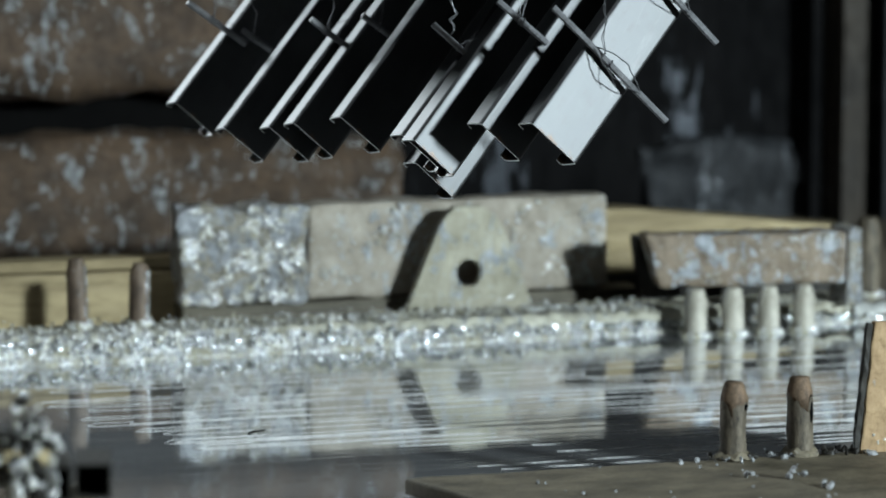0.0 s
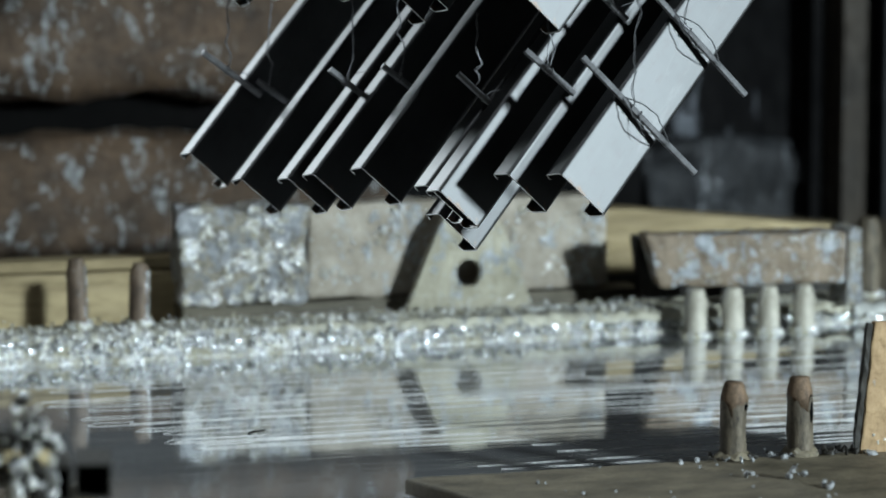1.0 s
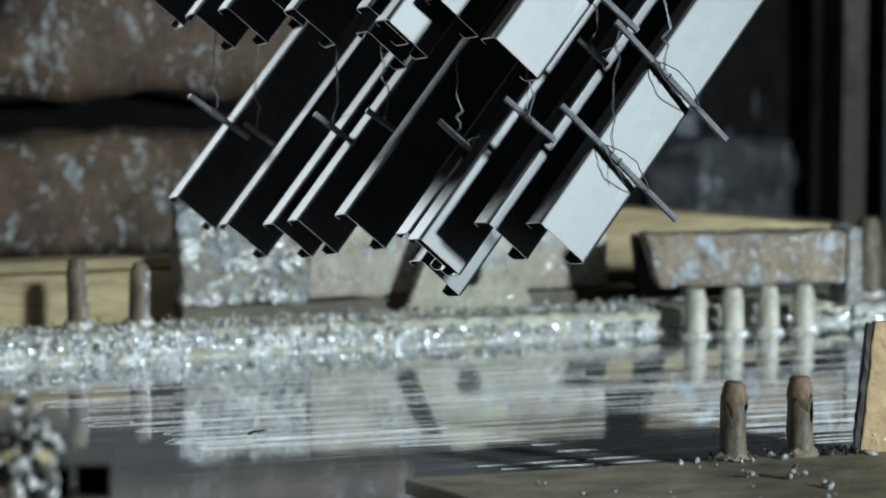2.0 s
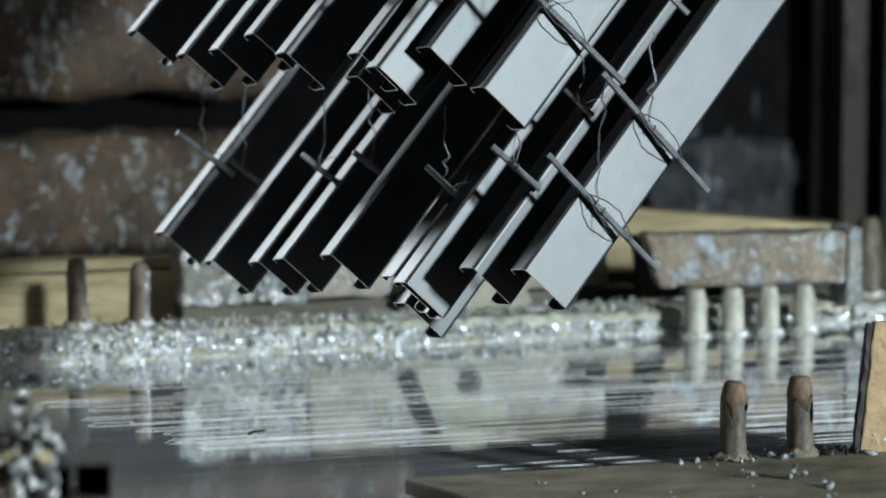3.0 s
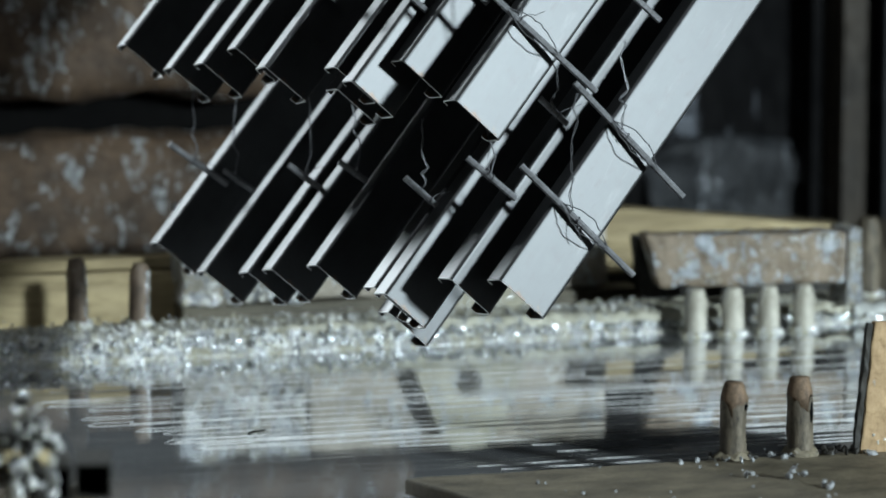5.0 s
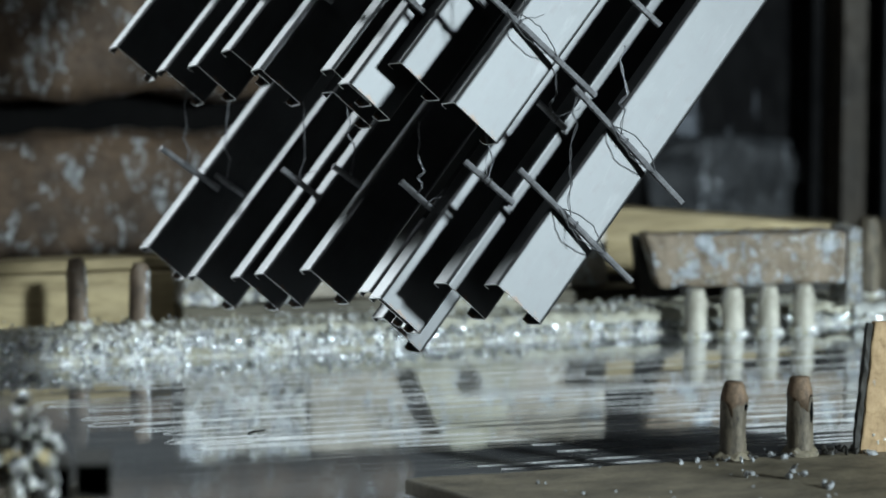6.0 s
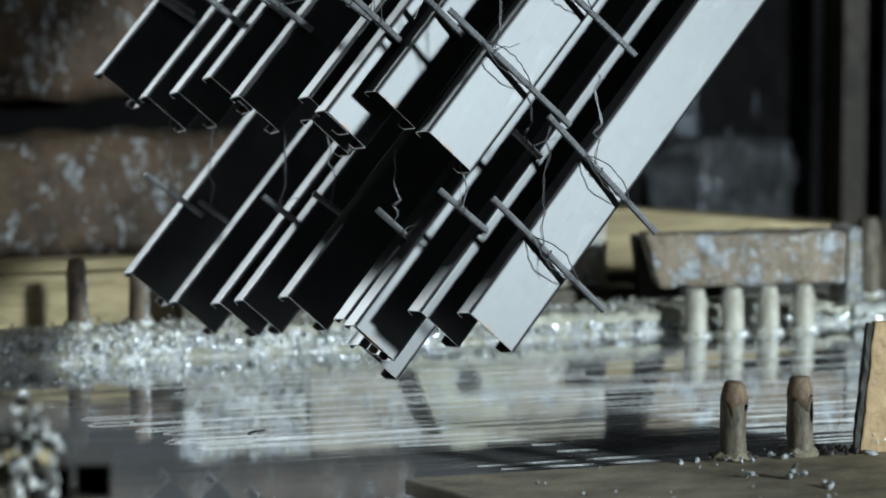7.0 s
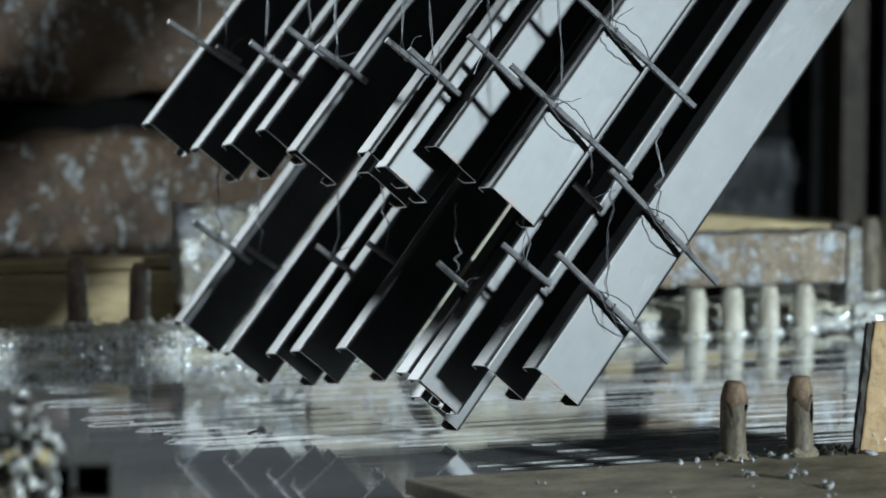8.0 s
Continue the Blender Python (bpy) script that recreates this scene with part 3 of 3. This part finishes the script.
def oxide_lines():
    """Thin wrinkles of oxide skin floating on the zinc: narrow loops with pointed ends, drawn out along the kettle."""
    rnd = random.Random(21)
    bm = bmesh.new()

    def strand(pts, half):
        vs = []
        for px, py in pts:
            h = half * rnd.uniform(0.5, 1.3)
            vs.append((bm.verts.new((px, py - h, 0.0006)), bm.verts.new((px, py + h, 0.0006)), bm.verts.new((px, py, 0.0013))))
        for a, b in zip(vs, vs[1:]):
            bm.faces.new((a[0], b[0], b[2], a[2]))
            bm.faces.new((a[2], b[2], b[1], a[1]))

    def wander(x, y, length, jog):
        pts, end = [], x + length
        while x < end:
            pts.append((x, y))
            x += rnd.uniform(0.03, 0.09)
            y += rnd.gauss(0, 0.0016)
            if rnd.random() < jog:
                pts.append((x, y))
                x += rnd.uniform(-0.025, 0.02)
                y += rnd.choice((-1, 1)) * rnd.uniform(0.015, 0.035)
        return pts

    # pointed loops along the film's ragged front, then long wrinkles behind it
    y = 5.95
    while y > 5.2:
        front = 0.955 + 0.28 * max(0, (5.75 - y) / 0.75) ** 1.3 + 0.03 * max(0, y - 5.75)
        for _ in range(rnd.choice((1, 1, 2))):
            tip = (front + abs(rnd.gauss(0, 0.07)), y + rnd.uniform(-0.02, 0.02))
            gap = rnd.uniform(0.012, 0.034)
            run = rnd.uniform(0.01, 0.05)
            half = rnd.uniform(0.0003, 0.0006)
            strand([tip] + wander(tip[0] + run, tip[1] + gap, rnd.uniform(0.08, 0.5), 0.07), half)
            strand([tip] + wander(tip[0] + run * 0.5, tip[1] - gap * 0.4, rnd.uniform(0.25, 1.1), 0.035), half)
        y -= rnd.uniform(0.05, 0.1)
    for k in range(48):
        y = 4.72 + 1.35 * (k / 48) + rnd.uniform(-0.012, 0.012)
        x = 1.2 + (6.0 - y) * 0.25 + rnd.uniform(0, 0.8)
        strand(wander(x, y, rnd.uniform(0.2, 1.3), 0.012), rnd.choice((0.0003, 0.0004, 0.0006, 0.0011)) * (0.5 if y < 5.2 else 1.0))
    # broad pale folds where the film is thick
    for x, y, length, half in ((2.32, 5.86, 0.5, 0.006), (2.36, 5.45, 0.5, 0.005), (2.2, 5.6, 0.5, 0.002), (1.55, 5.36, 0.55, 0.002), (1.75, 5.62, 0.6, 0.002), (2.1, 5.27, 0.5, 0.0018)):
        strand(wander(x, y, length, 0.0), half)
    bm2 = bmesh.new()
    tube(bm2, [(1.285, 5.372, 0.001), (1.297, 5.366, 0.005), (1.306, 5.374, 0.003), (1.318, 5.37, 0.006)], [0.0015, 0.003, 0.0024, 0.001], 6)
    tagged(finish("dross_flake", bm2, BLACK_TUBE), "small dark dross flake floating on the zinc", "dross flake")
    tagged(finish("oxide_wrinkles", bm, SKIN), "thin pale wrinkles of oxide skin floating on the zinc", "oxide skin", kind="stuff")


# ---- the hanging load ----
def channel_mesh(length, W=0.098):
    """A lipped channel: flanges 50, lips 14, sheet 3 mm. Its end is at x = 0, its web's outer face at z = 0."""
    D, LIP, T, R = 0.05, 0.014, 0.0028, 0.007
    centre = []

    def arc(cy, cz, a0, a1, r):
        for k in range(5):
            a = radians(a0 + (a1 - a0) * k / 4)
            centre.append((cy + r * math.cos(a), cz + r * math.sin(a)))
    centre.append((LIP, D))
    arc(R, D - R, 90, 180, R)
    arc(R, R, 180, 270, R)
    arc(W - R, R, 270, 360, R)
    arc(W - R, D - R, 0, 90, R)
    centre.append((W - LIP, D))
    inner = []
    for i, (y, z) in enumerate(centre):
        a, b = centre[max(i - 1, 0)], centre[min(i + 1, len(centre) - 1)]
        d = Vector((b[0] - a[0], b[1] - a[1])).normalized()
        inner.append((y - d.y * T, z + d.x * T))
    bm = bmesh.new()
    rings = []
    for x in (0.0, length):
        rings.append(([bm.verts.new((x, y, z)) for y, z in centre], [bm.verts.new((x, y, z)) for y, z in inner]))
    (o0, i0), (o1, i1) = rings
    n = len(centre)
    for k in range(n - 1):
        bm.faces.new((o0[k], o0[k + 1], o1[k + 1], o1[k]))
        bm.faces.new((i0[k], i0[k + 1], i1[k + 1], i1[k]))
        for o, inn in rings:
            bm.faces.new((o[k], o[k + 1], inn[k + 1], inn[k])).material_index = 1
    for k in (0, n - 1):
        bm.faces.new((o0[k], i0[k], i1[k], o1[k]))
    bmesh.ops.recalc_face_normals(bm, faces=bm.faces)
    me = bpy.data.meshes.new("steel_channel")
    bm.to_mesh(me)
    bm.free()
    me.materials.append(STEEL)
    me.materials.append(CUT)
    return me


# ends of the channels in the load's own space (along the channel, across its web, away from the web), and roll in degrees
LOWER = [
         (-0.295, -0.010, 0.510, 5),
         (-0.328, 0.061, 0.328, 3),
         (-0.306, 0.107, 0.220, 5),
         (-0.290, 0.127, 0.161, 5),
         (-0.263, 0.166, 0.048, 5),
         (-0.291, 0.225, -0.174, 8),
         (-0.303, 0.234, -0.227, 8),
         (-0.290, 0.288, -0.102, 9),
         (-0.241, 0.287, -0.327, 10),
         (-0.214, 0.335, -0.410, 7),
]
UPPER = [
         (-0.053, -0.293, 0.445, 3),
         (-0.082, -0.220, 0.272, 3),
         (-0.065, -0.191, 0.182, 5),
         (-0.030, -0.172, 0.099, 4),
         (-0.061, -0.128, -0.020, 4),
         (-0.036, -0.057, -0.189, 7),
         (-0.055, -0.029, -0.249, 8),
         (-0.024, -0.010, -0.066, 8),
         (0.012, 0.010, -0.298, 9),
         (-0.021, 0.099, -0.408, 8),
]
# bars: distance along the channels at both ends, across at both ends, depth
BARS = [
        (0.120, 0.140, -0.379, -0.193, 0.436),
        (0.142, 0.148, -0.278, -0.225, 0.436),
        (0.102, 0.105, -0.273, -0.166, 0.173),
        (0.138, 0.144, -0.252, -0.131, 0.090),
        (0.106, 0.114, -0.207, -0.097, -0.029),
        (0.135, 0.138, -0.147, -0.053, -0.198),
        (0.126, 0.121, -0.118, 0.002, -0.258),
        (0.195, 0.184, -0.059, 0.070, -0.307),
        (0.160, 0.145, 0.004, 0.285, -0.417),
        (0.333, 0.317, 0.001, 0.305, -0.417),
        (-0.133, -0.124, -0.104, 0.031, 0.501),
        (-0.107, -0.101, 0.009, 0.077, 0.501),
        (-0.104, -0.100, 0.051, 0.156, 0.211),
        (-0.057, -0.051, 0.111, 0.202, 0.152),
        (-0.109, -0.112, 0.155, 0.235, -0.183),
        (-0.062, -0.063, 0.188, 0.298, -0.336),
        (-0.041, -0.064, 0.251, 0.518, -0.419),
        (0.132, 0.100, 0.245, 0.513, -0.419),
        (0.102, 0.098, 0.231, 0.297, -0.336),
]
ALONG = Vector((0.641, 0.220, 0.735)).normalized()
DEPTH = Vector((-0.087, 0.973, -0.215))
DEPTH = (DEPTH - ALONG * DEPTH.dot(ALONG)).normalized()
ACROSS = DEPTH.cross(ALONG)
TURN = Matrix((ALONG, ACROSS, DEPTH)).transposed().to_4x4()
PIVOT = Vector((1.5023, 5.3680, 0.4598))


def rebar(bm, a, b, radius):
    """A ribbed bar."""
    a, b = Vector(a), Vector(b)
    n = max(4, int((b - a).length / 0.0045))
    tube(bm, [a.lerp(b, i / n) for i in range(n + 1)], [radius * (1.0 if i % 2 else 0.93) for i in range(n + 1)], 8)


def build_load():
    load = thing("channel_load", "two hanging rows of bare steel channels wired to ribbed bars", "steel load")
    load.matrix_basis = Matrix.Translation(PIVOT) @ TURN
    narrow, wide = channel_mesh(2.6), channel_mesh(2.6, 0.107)
    for x, y, z, roll in LOWER + UPPER:
        ob = new("steel_channel", wide if z < -0.4 else narrow)
        ob.parent = load
        ob.matrix_basis = pose(x, y, z, roll, 0, 0)
    bars = []
    for x0, x1, y0, y1, z in BARS:
        bm = bmesh.new()
        rebar(bm, (x0, y0, z), (x1, y1, z), 0.0062)
        bars.append(part("ribbed_bar", bm, REBAR, load))
    rnd = random.Random(4)
    down = TURN.to_3x3().transposed() @ Vector((0, 0, 1))
    for i, (x0, x1, y0, y1, z) in enumerate(BARS):
        bar = Vector((x1 - x0, y1 - y0, 0))
        t = bar.normalized()
        s, n = Vector((-t.y, t.x, 0)), Vector((0, 0, 1))
        a = Vector((x0, y0, z)) + bar * rnd.uniform(0.3, 0.45)
        bm = bmesh.new()
        # hanger: two strands twisted together, kinked, going straight up
        high = rnd.uniform(0.5, 0.7) if i < 10 else rnd.uniform(0.12, 0.22)
        kinks = [Vector((rnd.gauss(0, 0.005), rnd.gauss(0, 0.005), 0)) for _ in range(9)]
        for side in (0, 1):
            pts = [a + 0.008 * (s if side else -s)]
            for k in range(1, 25):
                w = k * 0.9 + side * math.pi
                kk = kinks[k // 3].lerp(kinks[min(k // 3 + 1, 8)], (k % 3) / 3)
                pts.append(a + down * high * k / 24 + kk - n * 0.012 + 0.0016 * (math.cos(w) * t + math.sin(w) * s))
            tube(bm, pts, 0.0008, 5)
        # a turn round the bar, and a loose tail
        for q in range(1):
            o = a + t * rnd.uniform(-0.012, 0.02)
            tube(bm, [o + t * 0.005 * k / 12 + 0.0076 * (math.cos(k * 0.6) * s + math.sin(k * 0.6) * n) for k in range(15)], 0.001, 5)
            e = o - n * 0.008
            d = (down * rnd.uniform(-0.3, 1) + t * rnd.uniform(-1, 1) + s * rnd.uniform(-1, 0.6)).normalized()
            pts = [e]
            for k in range(6):
                d = (d + 0.3 * Vector((rnd.gauss(0, 1), rnd.gauss(0, 1), rnd.gauss(0, 0.25)))).normalized()
                e = e + d * rnd.uniform(0.005, 0.011)
                e.z = min(e.z, z - 0.004)
                pts.append(e)
            tube(bm, pts, 0.0007, 5)
        # long slack loops beside the longer bars
        if bar.length > 0.2:
            for q in (0.011, -0.009):
                tube(bm, [a + bar * (-0.1 + 0.42 * k / 14) + s * q * 1.6 * math.sin(math.pi * k / 14) * rnd.uniform(0.85, 1.15) - n * (0.004 + 0.012 * math.sin(math.pi * k / 14)) for k in range(15)], 0.0011, 5)
        part("tie_wire", bm, WIRE, bars[i])
    return load


build_setting()
post(3.66, 8.1, 0.07, 1.5, RUST_POST, "rust-brown steel post behind the kettle")
post(3.59, 8.2, 0.03, 1.5, SOOT, "narrow near-black post behind the kettle")
post(3.82, 8.15, 0.09, 1.5, PALE_PANEL, "pale dusty steel post behind the kettle")
back_rim_things()
front_rim_things()
oxide_lines()
load = build_load()


def motions():
    """The load is lowered towards the zinc while it sways and turns a little on its hooks: seconds, shift, turn in degrees."""
    rows = [
        (0, (-0.0139, -0.0217, 0.4090), (0.55, -0.02, -0.19)),
        (0.5, (-0.0029, -0.0540, 0.3664), (0.36, 0.48, 0.46)),
        (1, (0.0057, -0.0950, 0.3268), (-0.55, 0.82, 0.76)),
        (1.5, (-0.0066, -0.1143, 0.2881), (-0.55, 0.60, 0.17)),
        (1.7, (-0.0213, -0.1162, 0.2729), (-0.52, 0.11, -0.08)),
        (2.8, (-0.0349, -0.0294, 0.1846), (-0.03, 0.67, 0.23)),
        (3, (-0.0248, -0.0163, 0.1679), (-0.21, 1.41, 0.76)),
        (3.5, (-0.0124, 0.0083, 0.1463), (-0.09, 1.17, 0.43)),
        (4, (-0.0188, 0.0417, 0.1446), (0.10, 0.75, -0.67)),
        (4.5, (-0.0350, 0.0599, 0.1454), (0.18, 0.42, -1.44)),
        (4.7, (-0.0390, 0.0615, 0.1433), (0.20, -0.03, -1.31)),
        (5.8, (-0.0506, -0.0089, 0.1414), (0.27, -0.01, -0.12)),
        (6, (-0.0624, 0.0017, 0.1408), (-0.07, 0.39, -0.32)),
        (6.5, (-0.1007, 0.0236, 0.1329), (-0.12, 0.69, -0.97)),
        (7, (-0.0934, 0.0278, 0.0912), (-0.44, 0.83, -1.19)),
        (7.5, (-0.0502, 0.0188, 0.0434), (-0.13, 0.45, -0.14)),
        (8, (0, 0, 0), (0, 0, 0)),
    ]
    keys = []
    for t, shift, turn in rows:
        v = Vector([radians(a) for a in turn])
        r = Matrix.Rotation(v.length, 4, v.normalized()) if v.length > 1e-6 else Matrix.Identity(4)
        keys.append((t, Matrix.Translation(PIVOT + Vector(shift)) @ r @ TURN))
    walk(load, keys)


motions()
